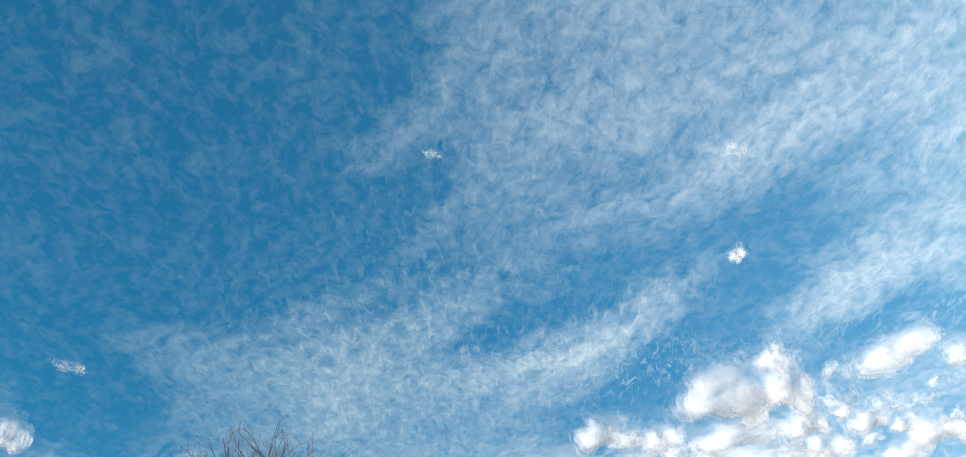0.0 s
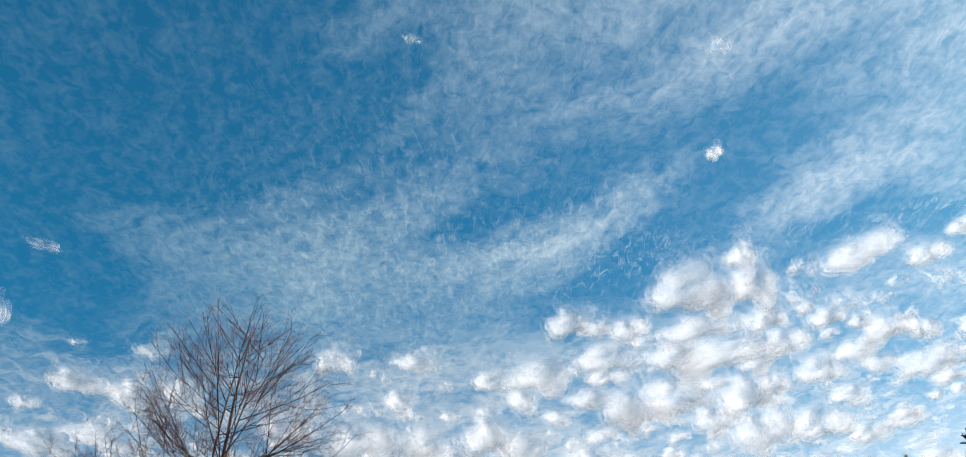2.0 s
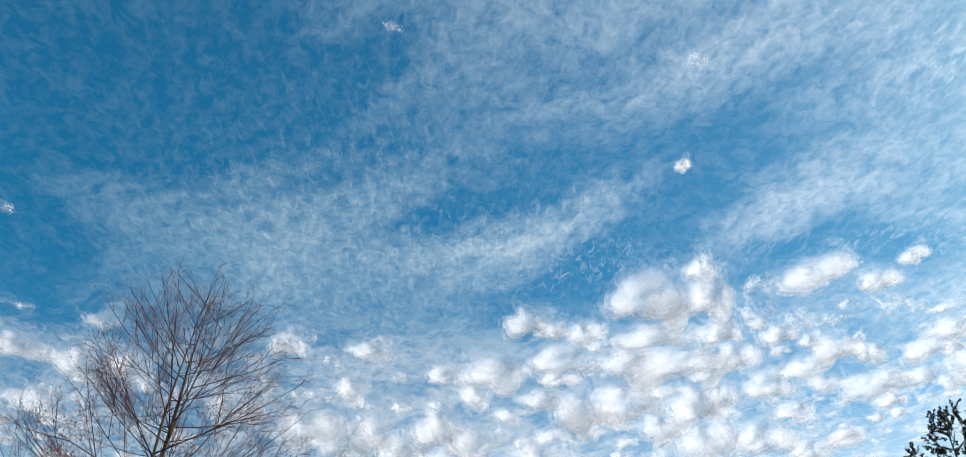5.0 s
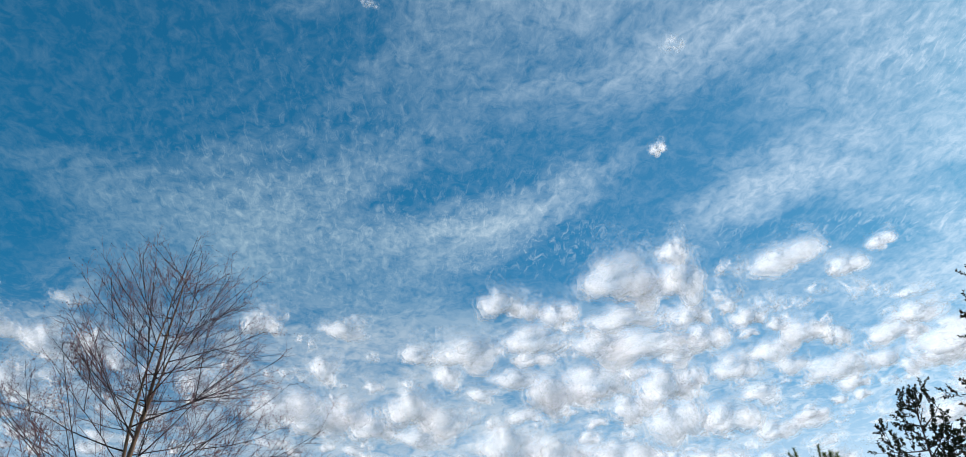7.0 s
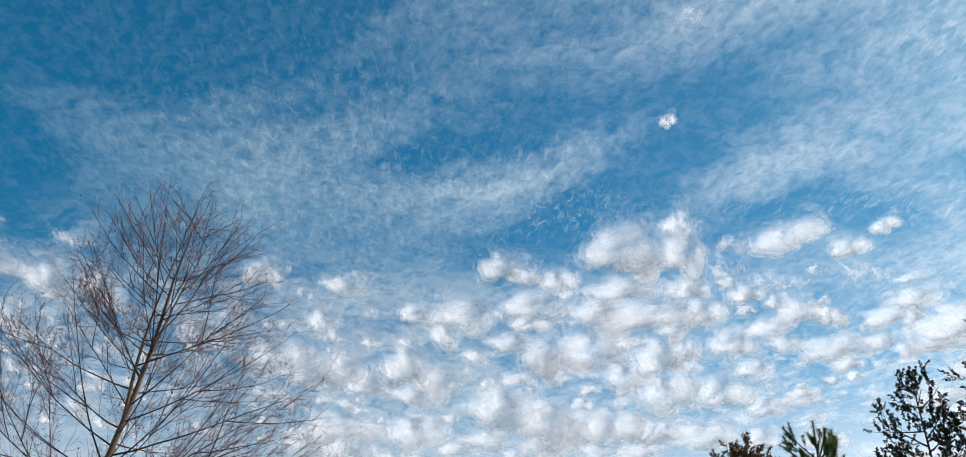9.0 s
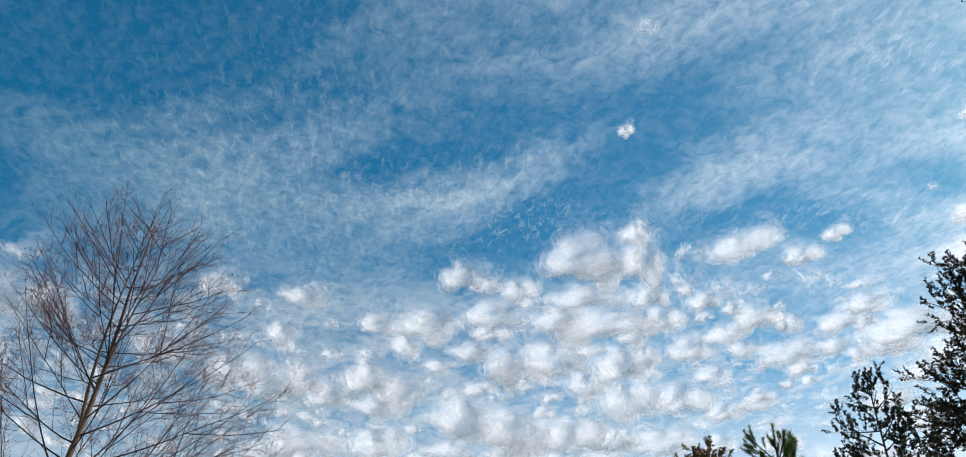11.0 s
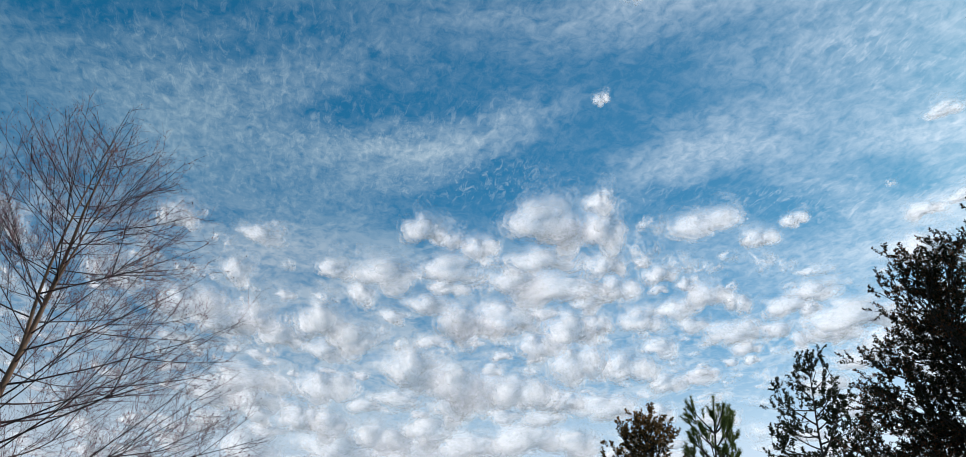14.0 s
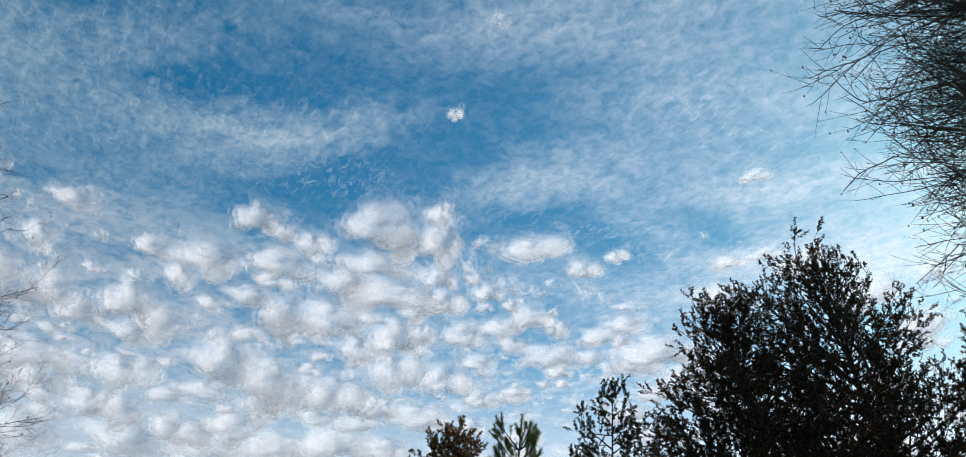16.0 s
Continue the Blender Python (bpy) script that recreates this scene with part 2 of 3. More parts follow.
def grass_ground():
    m, n, out = material("winter_grass")
    at = n.add("ShaderNodeTexCoord").outputs["Object"]
    big, _ = n.noise(at, 0.15, 5.0)
    small, _ = n.noise(at, 9.0, 6.0, 0.7)
    f = n.math("ADD", n.math("MULTIPLY", big, 0.5), n.math("MULTIPLY", small, 0.5))
    b = n.add("ShaderNodeBsdfPrincipled")
    n.put(n.ramp(f, (0.3, (0.035, 0.045, 0.015)), (0.55, (0.10, 0.10, 0.04)), (0.75, (0.20, 0.16, 0.08))), b.inputs["Base Color"])
    b.inputs["Roughness"].default_value = 0.95
    bump = n.add("ShaderNodeBump")
    bump.inputs["Distance"].default_value = 0.05
    n.put(small, bump.inputs["Height"])
    n.put(bump.outputs[0], b.inputs["Normal"])
    n.put(b.outputs[0], out.inputs[0])
    return m


BIRCH_BARK = bark("tan_bark", (0.012, 0.009, 0.008), (0.17, 0.10, 0.06), 14)
LIMB_BARK = bark("grey_brown_bark", (0.008, 0.006, 0.008), (0.035, 0.02, 0.022), 20)
TWIG_BARK = bark("reddish_twig_bark", (0.03, 0.014, 0.021), (0.15, 0.063, 0.078), 30)
DARK_BARK = bark("dark_bark", (0.014, 0.012, 0.012), (0.05, 0.04, 0.034), 16)
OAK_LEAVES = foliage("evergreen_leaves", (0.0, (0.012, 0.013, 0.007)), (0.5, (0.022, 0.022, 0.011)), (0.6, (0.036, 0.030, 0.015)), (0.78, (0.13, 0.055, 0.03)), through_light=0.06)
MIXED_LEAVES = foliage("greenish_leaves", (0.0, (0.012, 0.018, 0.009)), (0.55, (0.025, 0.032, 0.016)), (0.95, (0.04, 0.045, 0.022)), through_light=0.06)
BROWN_LEAVES = foliage("withered_leaves", (0.0, (0.016, 0.017, 0.008)), (0.35, (0.06, 0.042, 0.016)), (0.65, (0.19, 0.10, 0.038)), (0.95, (0.32, 0.17, 0.07)), through_light=0.5)
NEEDLES = foliage("pine_needles", (0.0, (0.03, 0.055, 0.015)), (0.5, (0.08, 0.12, 0.03)), (0.95, (0.16, 0.19, 0.06)), through_light=0.4)
CLOUD_SKINS = (cloud_stuff("cloud_core", 0.42, 0.24, 0.46, 6.0, True), cloud_stuff("cloud_body", 0.34, 0.32, 0.52, 8.0, True),
               cloud_stuff("cloud_skin", 0.28, 0.40, 0.60, 8.0, True, 0.55), cloud_stuff("cloud_fringe", 0.13, 0.46, 0.66, 8.0, False, 0.6))
WISP_SKINS = (cloud_stuff("wisp_core", 0.42, 0.40, 0.64, 4.0, True, 0.5), cloud_stuff("wisp_body", 0.36, 0.44, 0.66, 4.5, True, 0.5),
              cloud_stuff("wisp_fringe", 0.16, 0.48, 0.68, 5.0, True, 0.5))
GRASS = grass_ground()


# ---- building blocks ----
class Shape:
    """Gathers tubes and leaves as plain vertices and faces."""

    def __init__(self):
        self.v, self.f = [], []

    def tube(self, points, radii, sides):
        first = len(self.v)
        last = len(points) - 1
        for i, (p, r) in enumerate(zip(points, radii)):
            d = (points[min(i + 1, last)] - points[max(i - 1, 0)]).normalized()
            a = d.cross(Vector((0.31, 0.77, 0.55)))
            a = (a if a.length > 0.05 else d.cross(Vector((1, 0, 0)))).normalized()
            b = d.cross(a)
            for k in range(sides):
                q = 2 * math.pi * k / sides
                self.v.append(p + (a * math.cos(q) + b * math.sin(q)) * r)
        for i in range(last):
            for k in range(sides):
                s, e = first + i * sides, (k + 1) % sides
                self.f.append((s + k, s + e, s + sides + e, s + sides + k))
        self.f.append(tuple(first + last * sides + k for k in range(sides)))

    def leaf(self, at, way, side, length, width):
        """A folded leaf: a spine with a wing on each side."""
        first = len(self.v)
        fold = way.cross(side) * width * 0.35
        self.v += [at, at + way * length * 0.45 + side * width * 0.5 + fold, at + way * length,
                   at + way * length * 0.45 - side * width * 0.5 + fold]
        self.f += [(first, first + 1, first + 2), (first, first + 2, first + 3)]

    def needle(self, at, way, side, length, width):
        first = len(self.v)
        self.v += [at - side * width, at + side * width, at + way * length]
        self.f.append((first, first + 1, first + 2))

    def bud(self, at, r):
        first = len(self.v)
        self.v += [at + Vector(o) * r for o in ((1, 0, 0), (-0.5, 0.87, 0), (-0.5, -0.87, 0), (0, 0, 2.2), (0, 0, -1.2))]
        self.f += [tuple(first + k for k in t) for t in ((0, 1, 3), (1, 2, 3), (2, 0, 3), (1, 0, 4), (2, 1, 4), (0, 2, 4))]

    def mesh(self, name, mat):
        me = bpy.data.meshes.new(name)
        me.from_pydata(self.v, [], self.f)
        me.materials.append(mat)
        me.polygons.foreach_set("use_smooth", [True] * len(me.polygons))
        return me


def part(name, shape, mat, parent, label=""):
    ob = new(name, shape.mesh(name, mat))
    ob.parent = parent
    return tagged(ob, label)


def stray(rng, k=1.0):
    return Vector((rng.gauss(0, 1), rng.gauss(0, 1), rng.gauss(0, 1))) * k


def branch_line(rng, start, way, length, steps, bend, wobble):
    """Points of a branch that sets out along way and bends little by little towards bend."""
    p, d, pts = start.copy(), way.normalized(), [start.copy()]
    for _ in range(steps):
        d = (d + bend / steps + stray(rng, wobble)).normalized()
        p = p + d * (length / steps)
        pts.append(p.copy())
    return pts


def along(pts, f):
    x = f * (len(pts) - 1)
    i = min(int(x), len(pts) - 2)
    return pts[i].lerp(pts[i + 1], x - i), (pts[i + 1] - pts[i]).normalized()


def aside(rng, d, angle):
    """A way that leaves d at about that angle, to a random side."""
    a = d.cross(stray(rng)).normalized()
    return (d * math.cos(radians(angle)) + a * math.sin(radians(angle))).normalized()


def taper(n, r0, r1, power=1.0):
    return [r0 + (r1 - r0) * (i / (n - 1)) ** power for i in range(n)]


def spot(azimuth, far):
    """A place on the ground, by its bearing from +y and its distance from the middle."""
    return Vector((far * math.sin(radians(azimuth)), far * math.cos(radians(azimuth)), 0))


# ---- the ground ----
def make_ground():
    bm = bmesh.new()
    bmesh.ops.create_grid(bm, x_segments=60, y_segments=60, size=4000)
    for v in bm.verts:
        r = v.co.xy.length
        v.co.z = 0 if r < 200 else noise.noise(v.co * 0.0012) * 14 * min(1, (r - 200) / 800)
    me = bpy.data.meshes.new("ground")
    bm.to_mesh(me)
    bm.free()
    me.materials.append(GRASS)
    tagged(new("ground", me), "open grassy ground with dry winter grass", "ground", kind="structure")


make_ground()


# ---- trees ----
def bare_tree(label, base, height, reach, first, limbs, rise, seed, trunk_r, leaders, sub_gap=0.2, twig_gap=0.10, barks=None, twig_r=0.0028, lean=(0, 0), extra=(), tall=0.97, stout=1.0, up=0.42, crook=0.04):
    """A leafless tree: trunk, leaders, limbs (each a part) and a cloud of fine twigs.
    reach(h): how far limbs that set out at the share h of the height go; rise(h): their steepness in degrees.
    extra: limbs that were seen to stand out, as (share of height, bearing, length, steepness)."""
    trunk_mat, limb_mat, twig_mat = barks
    rng = random.Random(seed)
    tree = new("bare_tree")
    tree.location = base
    tagged(tree, label, "tree")
    top = height * tall
    trunk = branch_line(rng, Vector((0, 0, -0.15)), Vector((lean[0], lean[1], 1)), top, 14, Vector((0, 0, 0.1)), 0.03)
    shape = Shape()
    shape.tube([Vector((0, 0, -0.2))] + trunk, [trunk_r * 1.35] + taper(len(trunk), trunk_r, 0.008 if tall > 0.9 else trunk_r * 0.45, 0.85), 12)
    part("trunk", shape, trunk_mat, tree, "tan sunlit bark")
    stems = [(trunk, 0.0, top)]
    for bearing, tilt, frac, long, rad in leaders:
        s, _ = along(trunk, frac)
        d = Vector((math.sin(radians(bearing)) * tilt, math.cos(radians(bearing)) * tilt, 1))
        line = branch_line(rng, s, d, long, 12, Vector((0, 0, 0.35)), 0.045)
        shape = Shape()
        shape.tube(line, taper(len(line), rad, 0.006, 0.8), 8)
        part("leader", shape, trunk_mat, tree)
        stems.append((line, s.z, line[-1].z))
    twigs = Shape()

    def twig(p, d, length, r):
        line = branch_line(rng, p, d, length, 2, Vector((0, 0, 0.25)), 0.10)
        twigs.tube(line, taper(3, r, r * 0.45), 3)
        if rng.random() < 0.18:
            twigs.bud(line[-1], rng.uniform(0.006, 0.012))
        return line

    def dress(line, r, length, dens=1.0):
        """Side branches and twigs along a limb."""
        count = max(3, int(length / sub_gap * dens * (1.0 if length < 2 else 0.62)))
        for i in range(count):
            f = 0.18 + 0.82 * (i + rng.random()) / count
            p, d = along(line, min(f, 0.999))
            l = (0.30 + 0.5 * (1 - f)) * min(length, 2.6) * rng.uniform(0.35, 0.8)
            w = (aside(rng, d, rng.uniform(28, 56)) + Vector((0, 0, 0.5 * up))).normalized()
            r1 = max(r * (1 - f) * 0.36, twig_r * 1.6)
            sub = branch_line(rng, p, w, l, 5, Vector((0, 0, 0.7 * up)), 1.5 * crook)
            twigs.tube(sub, taper(6, r1, twig_r), 4)
            for k in range(max(2, int(l / twig_gap))):
                g = 0.15 + 0.85 * rng.random()
                q, e = along(sub, min(g, 0.999))
                t = twig(q, aside(rng, e, rng.uniform(28, 66)), rng.uniform(0.10, 0.40), twig_r)
                if rng.random() < 0.5:
                    q2, e2 = along(t, 0.5)
                    twig(q2, aside(rng, e2, 40), rng.uniform(0.06, 0.2), twig_r * 0.8)

    plan = []
    for k in range(limbs):
        h = first + (0.97 - first) * ((k + rng.random() * 0.7) / limbs) ** 0.9
        plan.append((h, 137.5 * k + rng.uniform(-25, 25), reach(h) * rng.uniform(0.75, 1.15), rise(h) + rng.uniform(-8, 8)))
    for h, bearing, long, steep in plan + list(extra):
        z = h * height
        fits = [s for s in stems if s[1] <= z <= s[2] - 0.02] or [max(stems, key=lambda s: s[2])]
        line0, z0, z1 = fits[rng.randrange(len(fits))]
        f = min(max((z - z0) / (z1 - z0), 0.0), 0.98)
        p, _ = along(line0, f)
        r0 = min(0.004 + 0.0075 * long, 0.04) * stout
        d = Vector((math.sin(radians(bearing)) * math.cos(radians(steep)), math.cos(radians(bearing)) * math.cos(radians(steep)), math.sin(radians(steep))))
        line = branch_line(rng, p, d, long, 10, Vector((0, 0, up)), crook)
        shape = Shape()
        shape.tube(line, taper(11, r0, 0.003, 0.62), 6)
        part("limb", shape, limb_mat, tree)
        dress(line, r0, long)
        if long > 1.6:
            for _ in range(2 if long < 3 else 1):
                q, e = along(line, rng.uniform(0.3, 0.6))
                l2 = long * rng.uniform(0.4, 0.6)
                fork = branch_line(rng, q, aside(rng, e, rng.uniform(22, 40)), l2, 7, Vector((0, 0, up * 0.8)), 0.04)
                shape = Shape()
                shape.tube(fork, taper(8, r0 * 0.55, 0.003), 5)
                part("limb", shape, limb_mat, tree)
                dress(fork, r0 * 0.5, l2)
    ob = part("twig_spray", twigs, twig_mat, tree, "fine dark leafless twigs")
    tagged(ob, kind="stuff")
    return tree


def leafy_tree(name, label, base, height, reach, first, limbs, rise, seed, trunk_r, mats, leaf=(0.06, 0.035), per_twig=7, sub_gap=0.22, twig_gap=0.14, bearing_weight=None, lean=(0, 0)):
    """A tree in leaf: trunk, limbs and twigs that carry small folded leaves."""
    bark_mat, leaf_mat = mats
    rng = random.Random(seed)
    tree = new(name)
    tree.location = base
    tagged(tree, label, "tree")
    trunk = branch_line(rng, Vector((0, 0, -0.15)), Vector((lean[0], lean[1], 1)), height * 1.0, 18, Vector((0, 0, 0.1)), 0.03)
    shape = Shape()
    shape.tube(trunk, taper(len(trunk), trunk_r, 0.008, 0.8), 10)
    part("trunk", shape, bark_mat, tree)
    twigs, leaves = Shape(), Shape()

    def leafy(p, d, length):
        line = branch_line(rng, p, d, length, 2, Vector((0, 0, 0.3)), 0.12)
        twigs.tube(line, taper(3, 0.004, 0.002), 3)
        for i in range(per_twig):
            q, e = along(line, min(0.25 + 0.75 * (i + rng.random()) / per_twig, 0.999))
            w = aside(rng, e, rng.uniform(35, 75))
            k = rng.uniform(0.65, 1.25)
            leaves.leaf(q, w, w.cross(stray(rng)).normalized(), leaf[0] * k, leaf[1] * k)

    def dress(line, r, length):
        count = max(3, int(length / sub_gap))
        for i in range(count):
            f = 0.15 + 0.85 * (i + rng.random()) / count
            p, d = along(line, min(f, 0.999))
            l = max(0.18, (0.28 + 0.4 * (1 - f)) * min(length, 1.8) * rng.uniform(0.4, 0.9))
            sub = branch_line(rng, p, (aside(rng, d, rng.uniform(30, 65)) + Vector((0, 0, 0.2))).normalized(), l, 4, Vector((0, 0, 0.3)), 0.09)
            twigs.tube(sub, taper(5, max(r * (1 - f) * 0.5, 0.005), 0.003), 4)
            for _ in range(max(2, int(l / twig_gap))):
                q, e = along(sub, min(0.2 + 0.8 * rng.random(), 0.999))
                leafy(q, aside(rng, e, rng.uniform(25, 60)), rng.uniform(0.10, 0.28))
            leafy(sub[-1], (sub[-1] - sub[-2]).normalized(), 0.2)

    for k in range(limbs):
        h = first + (0.985 - first) * ((k + rng.random() * 0.7) / limbs)
        bearing = 137.5 * k + rng.uniform(-25, 25)
        long = reach(h) * rng.uniform(0.65, 1.2) * (bearing_weight(bearing) if bearing_weight else 1.0)
        steep = rise(h) + rng.uniform(-10, 10)
        p, _ = along(trunk, h)
        d = Vector((math.sin(radians(bearing)) * math.cos(radians(steep)), math.cos(radians(bearing)) * math.cos(radians(steep)), math.sin(radians(steep))))
        line = branch_line(rng, p, d, long, 7, Vector((0, 0, 0.3)), 0.07)
        r0 = min(0.010 + 0.010 * long, trunk_r * 0.5)
        shape = Shape()
        shape.tube(line, taper(8, r0, 0.004, 0.8), 6)
        part("limb", shape, bark_mat, tree)
        dress(line, r0, long)
    p, d = along(trunk, 0.999)
    leafy(p, d, 0.25)
    tagged(part("twig_spray", twigs, bark_mat, tree), kind="stuff")
    tagged(part("foliage", leaves, leaf_mat, tree), kind="stuff")
    return tree


def pine_tree(label, base, height, seed):
    """A young pine: upswept branches that end in brushes of long needles."""
    rng = random.Random(seed)
    tree = new("pine_tree")
    tree.location = base
    tagged(tree, label, "tree")
    trunk = branch_line(rng, Vector((0, 0, -0.15)), Vector((0, 0, 1)), height - 0.1, 16, Vector((0, 0, 0.1)), 0.02)
    shape = Shape()
    shape.tube(trunk, taper(len(trunk), 0.11, 0.012, 0.9), 10)
    part("trunk", shape, DARK_BARK, tree)
    needles = Shape()

    def brush(line, count, long):
        for _ in range(count):
            p, d = along(line, min(rng.random(), 0.999))
            w = aside(rng, d, rng.uniform(20, 62))
            needles.needle(p, w, w.cross(stray(rng)).normalized(), long * rng.uniform(0.7, 1.15), 0.0022)

    brush(trunk[-2:], 420, 0.13)
    levels = 12
    for lv in range(levels):
        z = 0.40 + 0.49 * lv / (levels - 1)
        for k in range(5):
            bearing = 72 * k + 40 * lv + rng.uniform(-20, 20)
            p, _ = along(trunk, z)
            long = (0.62 + 2.0 * (1 - z)) * rng.uniform(0.8, 1.15)
            steep = rng.uniform(28, 48)
            d = Vector((math.sin(radians(bearing)) * math.cos(radians(steep)), math.cos(radians(bearing)) * math.cos(radians(steep)), math.sin(radians(steep))))
            line = branch_line(rng, p, d, long, 6, Vector((0, 0, 0.45)), 0.06)
            shape = Shape()
            shape.tube(line, taper(7, 0.02, 0.007), 6)
            part("limb", shape, DARK_BARK, tree)
            brush(line[-2:], 300, 0.12)
            for _ in range(5):
                q, e = along(line, rng.uniform(0.35, 0.9))
                side = branch_line(rng, q, (aside(rng, e, rng.uniform(25, 50)) + Vector((0, 0, 0.5))).normalized(), rng.uniform(0.25, 0.4), 3, Vector((0, 0, 0.35)), 0.05)
                needles.tube(side, taper(4, 0.008, 0.005), 4)
                brush(side[1:], 220, 0.11)
    tagged(part("needles", needles, NEEDLES, tree, "long sunlit green needles"), kind="stuff")
    return tree


def profile(*knots):
    """A smooth enough line through (share of height, value) knots."""
    def value(h):
        for (a, x), (b, y) in zip(knots, knots[1:]):
            if h <= b:
                return x + (y - x) * max(0.0, (h - a) / (b - a))
        return knots[-1][1]
    return value


bare_tree("tall leafless birch-like tree with fine reddish twigs and tan trunk", spot(-48.4, 12.0) + Vector((-0.28, -0.31, 0)), 11.25,
          profile((0.15, 4.6), (0.35, 4.2), (0.5, 3.3), (0.65, 2.6), (0.8, 1.7), (0.92, 0.95), (1.0, 0.4)), 0.2, 82,
          profile((0.15, 6), (0.35, 17), (0.55, 20), (0.75, 22), (1.0, 36)), 11, 0.11,
          ((-110, 0.08, 0.60, 4.3, 0.034), (50, 0.10, 0.66, 3.2, 0.026)), sub_gap=0.2, twig_gap=0.075, lean=(0.04, 0.045),
          barks=(BIRCH_BARK, LIMB_BARK, TWIG_BARK), twig_r=0.0023, stout=0.58, up=0.46,
          extra=[(0.22 + 0.036 * k, 5 + (k * 53) % 85, 4.3 - 0.14 * k + 0.3 * (k % 2), 8 + 2.6 * k) for k in range(9)]
          + [(0.62 + 0.0125 * k, 137.5 * k + 40, 1.9 - 0.045 * k + 0.2 * (k % 3), 18 + (k * 7) % 20) for k in range(0, 28) if k % 3])

bare_tree("spreading leafless tree with dark arching branches and thin twigs", spot(55.0, 6.6), 9.2,
          profile((0.2, 1.2), (0.5, 1.4), (0.65, 2.0), (0.75, 1.7), (0.85, 1.0), (1.0, 0.5)), 0.5, 26,
          profile((0.2, -12), (0.5, -6), (0.8, 10), (1.0, 50)), 23, 0.15,
          ((-80, 0.2, 0.85, 2.4, 0.05), (80, 0.3, 0.9, 2.8, 0.05)), sub_gap=0.125, twig_gap=0.085,
          barks=(DARK_BARK, DARK_BARK, DARK_BARK), twig_r=0.0027, tall=0.62, stout=0.8, up=0.22, crook=0.085,
          extra=[(0.50 + 0.0047 * k, -5 - (k * 47) % 85, 2.35 + 0.1 * ((k * 7) % 5) - 0.003 * k, -9 + (k * 5) % 17) for k in range(84)])

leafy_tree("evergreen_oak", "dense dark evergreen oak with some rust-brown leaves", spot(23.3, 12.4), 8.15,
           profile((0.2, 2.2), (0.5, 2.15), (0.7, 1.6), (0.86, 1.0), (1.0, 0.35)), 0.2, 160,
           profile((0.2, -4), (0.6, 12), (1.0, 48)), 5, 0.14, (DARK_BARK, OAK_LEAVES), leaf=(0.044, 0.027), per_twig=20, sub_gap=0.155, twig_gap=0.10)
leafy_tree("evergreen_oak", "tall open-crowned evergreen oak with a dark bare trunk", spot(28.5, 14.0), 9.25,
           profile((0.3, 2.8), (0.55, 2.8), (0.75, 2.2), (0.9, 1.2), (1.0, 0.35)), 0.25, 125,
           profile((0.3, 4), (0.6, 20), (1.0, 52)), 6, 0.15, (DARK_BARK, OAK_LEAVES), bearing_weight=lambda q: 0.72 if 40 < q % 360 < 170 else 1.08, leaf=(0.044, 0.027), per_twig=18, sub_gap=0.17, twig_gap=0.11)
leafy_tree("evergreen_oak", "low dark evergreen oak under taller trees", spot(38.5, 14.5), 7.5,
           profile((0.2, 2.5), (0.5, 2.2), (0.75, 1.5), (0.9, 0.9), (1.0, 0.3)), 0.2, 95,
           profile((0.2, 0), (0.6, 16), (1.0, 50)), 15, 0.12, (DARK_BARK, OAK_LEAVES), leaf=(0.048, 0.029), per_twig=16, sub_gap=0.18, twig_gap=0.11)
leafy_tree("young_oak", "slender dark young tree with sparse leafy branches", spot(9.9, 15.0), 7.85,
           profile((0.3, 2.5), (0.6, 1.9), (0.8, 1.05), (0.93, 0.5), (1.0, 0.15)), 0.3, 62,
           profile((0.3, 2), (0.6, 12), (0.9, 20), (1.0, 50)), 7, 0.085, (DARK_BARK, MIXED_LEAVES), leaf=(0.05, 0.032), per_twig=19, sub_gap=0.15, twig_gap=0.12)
leafy_tree("brown_leaved_tree", "round-topped tree with withered brown and green leaves", spot(-4.3, 17.0), 8.0,
           profile((0.3, 2.0), (0.6, 1.7), (0.8, 1.15), (0.92, 0.75), (1.0, 0.3)), 0.3, 120,
           profile((0.3, 4), (0.6, 18), (1.0, 50)), 8, 0.11, (DARK_BARK, BROWN_LEAVES), leaf=(0.065, 0.04), per_twig=13, sub_gap=0.17)
pine_tree("young green pine with long needle brushes", spot(2.3, 18.0), 9.15, 12)


# ---- clouds: puffs of one flat layer, 600 m up ----
# Rows: metres across, metres ahead, half width, half depth.
BANK_EDGE = (
    (-896, 362, 16, 28), (-1055, 529, 15, 17), (-947, 532, 31, 31), (-914, 601, 39, 38), (-1137, 605, 41, 45), 
    (-857, 640, 26, 38), (-1048, 668, 51, 45), (-622, 710, 22, 24), (342, 737, 16, 11), (-31, 626, 7, 8), (-536, 778, 28, 20), (-58, 816, 16, 24),
    (-801, 818, 34, 38), (-302, 820, 27, 27), (-140, 841, 44, 42), (-279, 858, 19, 19), (-105, 882, 38, 32), (-58, 876, 28, 40),
    (-238, 884, 21, 25),
)
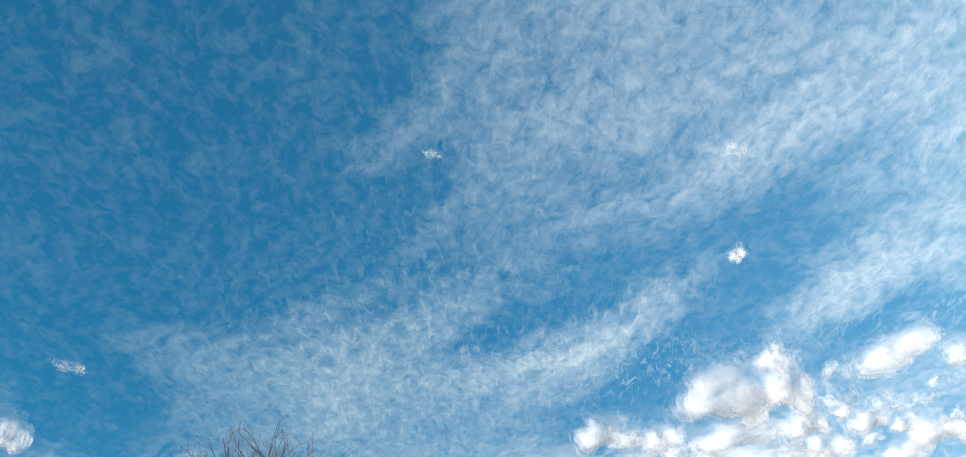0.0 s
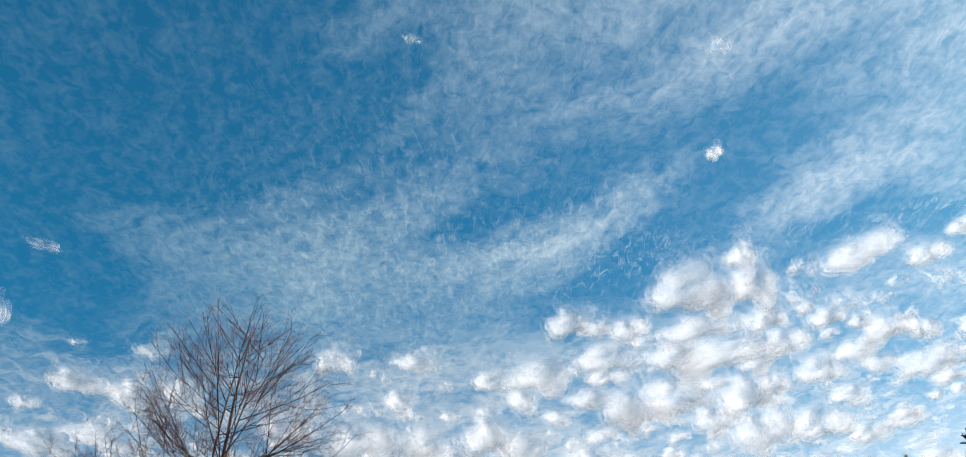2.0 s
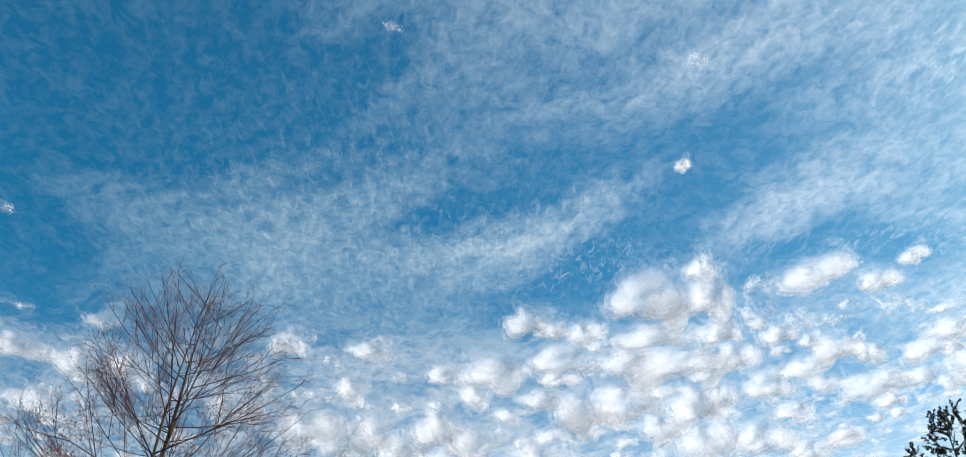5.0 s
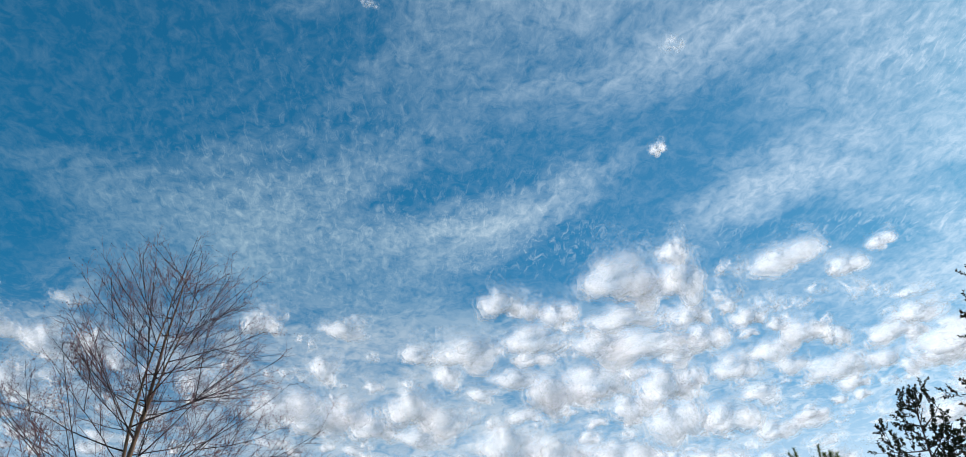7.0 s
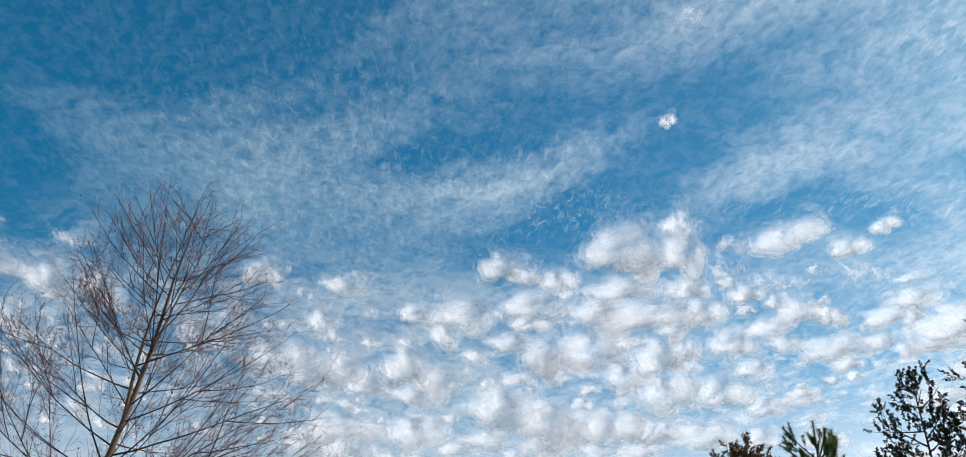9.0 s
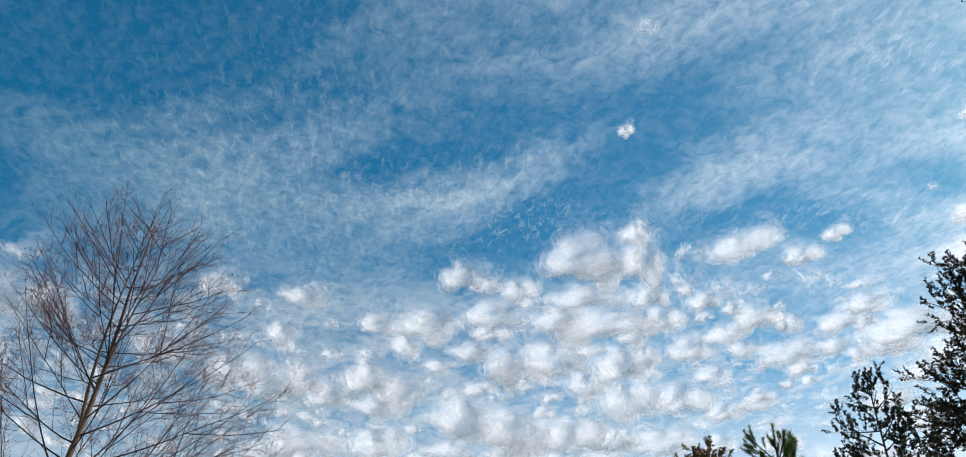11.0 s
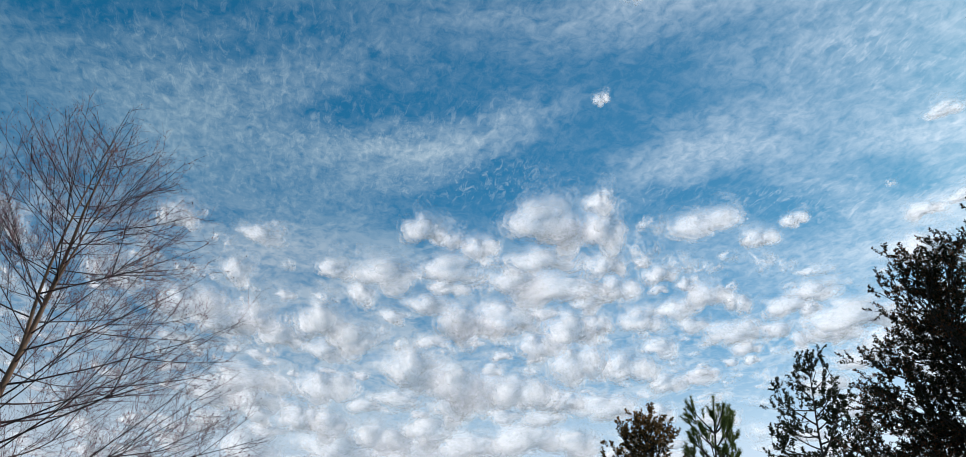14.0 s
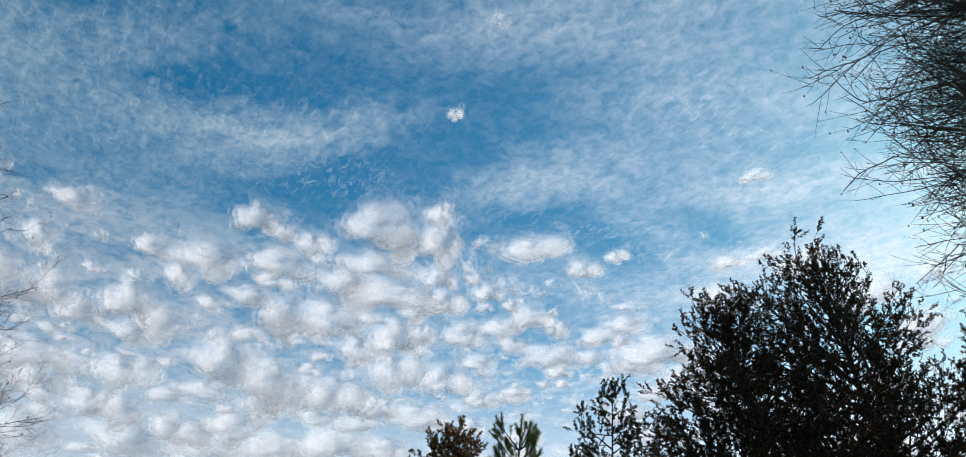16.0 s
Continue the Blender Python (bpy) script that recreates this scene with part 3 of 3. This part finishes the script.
BANK_UPPER = (
    (-470, 893, 25, 25), (75, 897, 36, 27), (-739, 915, 40, 47), (-392, 918, 38, 33), (409, 918, 23, 14), (196, 921, 14, 14),
    (-296, 935, 37, 31), (469, 935, 27, 30), (-158, 938, 42, 25), (362, 938, 19, 16), (149, 958, 20, 21), (-68, 973, 28, 28),
    (-722, 982, 47, 54), (-321, 987, 22, 20), (-216, 989, 36, 33), (-662, 1007, 30, 41), (-149, 1021, 54, 39), (597, 1024, 34, 44),
    (8, 1025, 22, 22),
)
BANK_MIDDLE = (
    (-372, 1033, 32, 28), (-559, 1037, 34, 49), (374, 1043, 36, 47), (-61, 1051, 25, 36), (44, 1068, 13, 17), (1, 1073, 13, 13),
    (-655, 1074, 35, 38), (-105, 1091, 26, 23), (-326, 1093, 32, 51), (79, 1100, 28, 36), (-247, 1101, 39, 50), (-309, 1121, 33, 41),
    (-527, 1124, 44, 47), (743, 1126, 41, 52), (235, 1131, 32, 30), (125, 1142, 16, 29), (23, 1144, 28, 29), (-607, 1150, 31, 34),
    (-403, 1162, 24, 23), (-32, 1169, 34, 40),
)
BANK_LOWER = (
    (-107, 1169, 19, 31), (-148, 1171, 37, 50), (201, 1171, 33, 30), (-217, 1217, 29, 45), (307, 1224, 64, 53), (-794, 1229, 52, 58),
    (121, 1248, 41, 47), (-479, 1253, 50, 75), (-899, 1268, 44, 72), (416, 1275, 36, 51), (-5, 1278, 31, 31), (288, 1291, 35, 37),
    (-667, 1297, 40, 68), (-833, 1297, 52, 77), (-162, 1300, 36, 70), (145, 1319, 23, 25), (387, 1338, 41, 49), (-406, 1342, 48, 83),
    (-79, 1354, 39, 63),
)
BANK_FAR = (
    (-383, 1399, 40, 74), (-559, 1405, 39, 38), (-287, 1418, 51, 76), (63, 1423, 25, 20), (58, 1443, 32, 30), (-7, 1453, 30, 43),
    (-800, 1460, 37, 69), (-446, 1478, 44, 61), (-224, 1495, 35, 52), (-749, 1511, 45, 72), (-139, 1550, 55, 60), (-536, 1602, 57, 70),
    (-666, 1615, 51, 77), (-1016, 1617, 61, 109), (-813, 1655, 77, 108), (-343, 1681, 65, 89), (-472, 1717, 59, 76), (-650, 1717, 72, 93),
    (-238, 1749, 58, 74),
)
THIN_PUFFS = (
    (-509, 769, 20, 17), (-585, 775, 20, 20), (-590, 704, 21, 26), (9, 881, 26, 28), (83, 1024, 28, 20), (238, 1067, 31, 23),
    (309, 866, 10, 9), (686, 952, 37, 41), (-734, 322, 21, 12), (-865, 472, 13, 12), (-803, 550, 27, 21), (19, 493, 11, 15),
    (-226, 326, 8, 7),
)

LAYER = 600.0


def puff_mesh(name, seed, skins, sizes, levels, knob_count, loose=0.0):
    """A heap of rounded knobs about one unit in radius, as skins of droplets one inside another."""
    v, f, slots = [], [], []
    rng = random.Random(seed)
    knobs = [(Vector((0, 0, 0)), 0.5)]
    for k in range(knob_count):
        q, z = rng.uniform(0, 2 * math.pi), rng.uniform(-0.42, 0.5)
        c = Vector((0.68 * math.cos(q), 0.6 * math.sin(q), z)) * rng.uniform(0.45, 1.0)
        knobs.append((c, rng.uniform(0.20, 0.42) if k % 2 else rng.uniform(0.16, 0.28)))
    for k, size in enumerate(sizes):
        ball = bmesh.new()
        bmesh.ops.create_icosphere(ball, subdivisions=levels[k], radius=1.0)
        first = len(v)
        for p in ball.verts:
            d = p.co.normalized()
            far = 0.0
            for c, r in knobs:
                on = c.dot(d)
                inner = r * r - (c.length_squared - on * on)
                if inner > 0:
                    far = max(far, on + math.sqrt(inner))
            small = noise.noise(d * 4.6 + Vector((0, k * 0.7, seed * 3.7)))
            far += loose * noise.noise(d * 1.7 + Vector((k * 4.7, seed, 0)))
            crumb = noise.noise(d * 9.0 + Vector((k * 3.1, seed * 2.3, 0)))
            v.append(d * size * (far * 1.1 + 0.10 * small + 0.07 * crumb))
        f += [tuple(first + p.index for p in q.verts) for q in ball.faces]
        slots += [k] * len(ball.faces)
        ball.free()
    me = bpy.data.meshes.new(name)
    me.from_pydata(v, [], f)
    for m in skins:
        me.materials.append(m)
    me.polygons.foreach_set("material_index", slots)
    me.polygons.foreach_set("use_smooth", [True] * len(me.polygons))
    return me


def make_clouds():
    rng = random.Random(41)
    sizes = (0.62, 0.76, 0.89, 1.0)
    large = [puff_mesh("cloud", k, CLOUD_SKINS, sizes, (3, 4, 4, 3), 20) for k in range(12)]
    small = [puff_mesh("cloud", k + 50, CLOUD_SKINS, sizes, (3, 3, 4, 3), 12) for k in range(9)]
    thin = [puff_mesh("thin_cloud", k + 20, WISP_SKINS, (0.62, 0.82, 1.0), (3, 3, 3), 10, 0.22) for k in range(6)]
    placed = []

    def puff(kind, x, y, a, b, swell=1.5):
        meshes = thin if kind != "cloud" else large if swell > 1.7 else small
        ob = new(kind, meshes[rng.randrange(len(meshes))])
        # farther puffs are flatter for their depth
        rise = LAYER / math.hypot(x, y)
        ob.location = (x, y, LAYER + rng.uniform(-1, 1))
        ob.rotation_euler = (0, 0, -math.atan2(x, y))
        ob.scale = (0.95 * a * swell, 0.8 * b * swell, min(1.35 * b * rise, 1.4 * a) * swell)
        placed.append((x, y, 0.5 * (a + b)))
        if kind == "cloud":
            tagged(ob, "small rounded white cloud puff in a dappled bank", "cloud", "cloud bank")
        else:
            tagged(ob, "thin frayed wisp of white cloud", "cloud", "thin cloud wisps")

    for row in BANK_EDGE + BANK_UPPER + BANK_MIDDLE + BANK_LOWER + BANK_FAR:
        puff("cloud", *row, swell=1.98 if row[0] < -100 and row[1] > 900 else 1.8)
    for row in THIN_PUFFS:
        puff("thin_cloud", *row)
    # the rest of the bank, between and beyond the puffs above
    edge = profile((-1100, 520), (-800, 760), (-400, 860), (0, 940), (300, 1040), (700, 1080), (1200, 1000), (1700, 900))
    count = {"cloud": len(placed), "thin_cloud": 0}

    def fill(step, across, ahead, small, large, thin_share):
        spots = [(i * step + rng.uniform(-0.45, 0.45) * step, j * step + rng.uniform(-0.45, 0.45) * step) for i in across for j in ahead]
        rng.shuffle(spots)
        for x, y in spots:
            a = rng.uniform(small, large)
            if y < edge(x) + rng.uniform(-35, 35) or math.hypot(x, y) > 2350 or abs(math.degrees(math.atan2(x, y)) + 10) > 58:
                continue
            if any((x - p) ** 2 + (y - q) ** 2 < (0.85 * (a + r)) ** 2 for p, q, r in placed):
                continue
            kind = "thin_cloud" if rng.random() < (thin_share if x > -150 else 0.5 * thin_share) else "cloud"
            if count[kind] < 290:
                count[kind] += 1
                puff(kind, x, y, a, a * rng.uniform(0.9, 1.6), swell=1.68)

    fill(95, range(-20, 16), range(15, 26), 34, 58, 0.3)
    fill(50, range(-26, 28), range(9, 31), 11, 26, 0.68)


make_clouds()
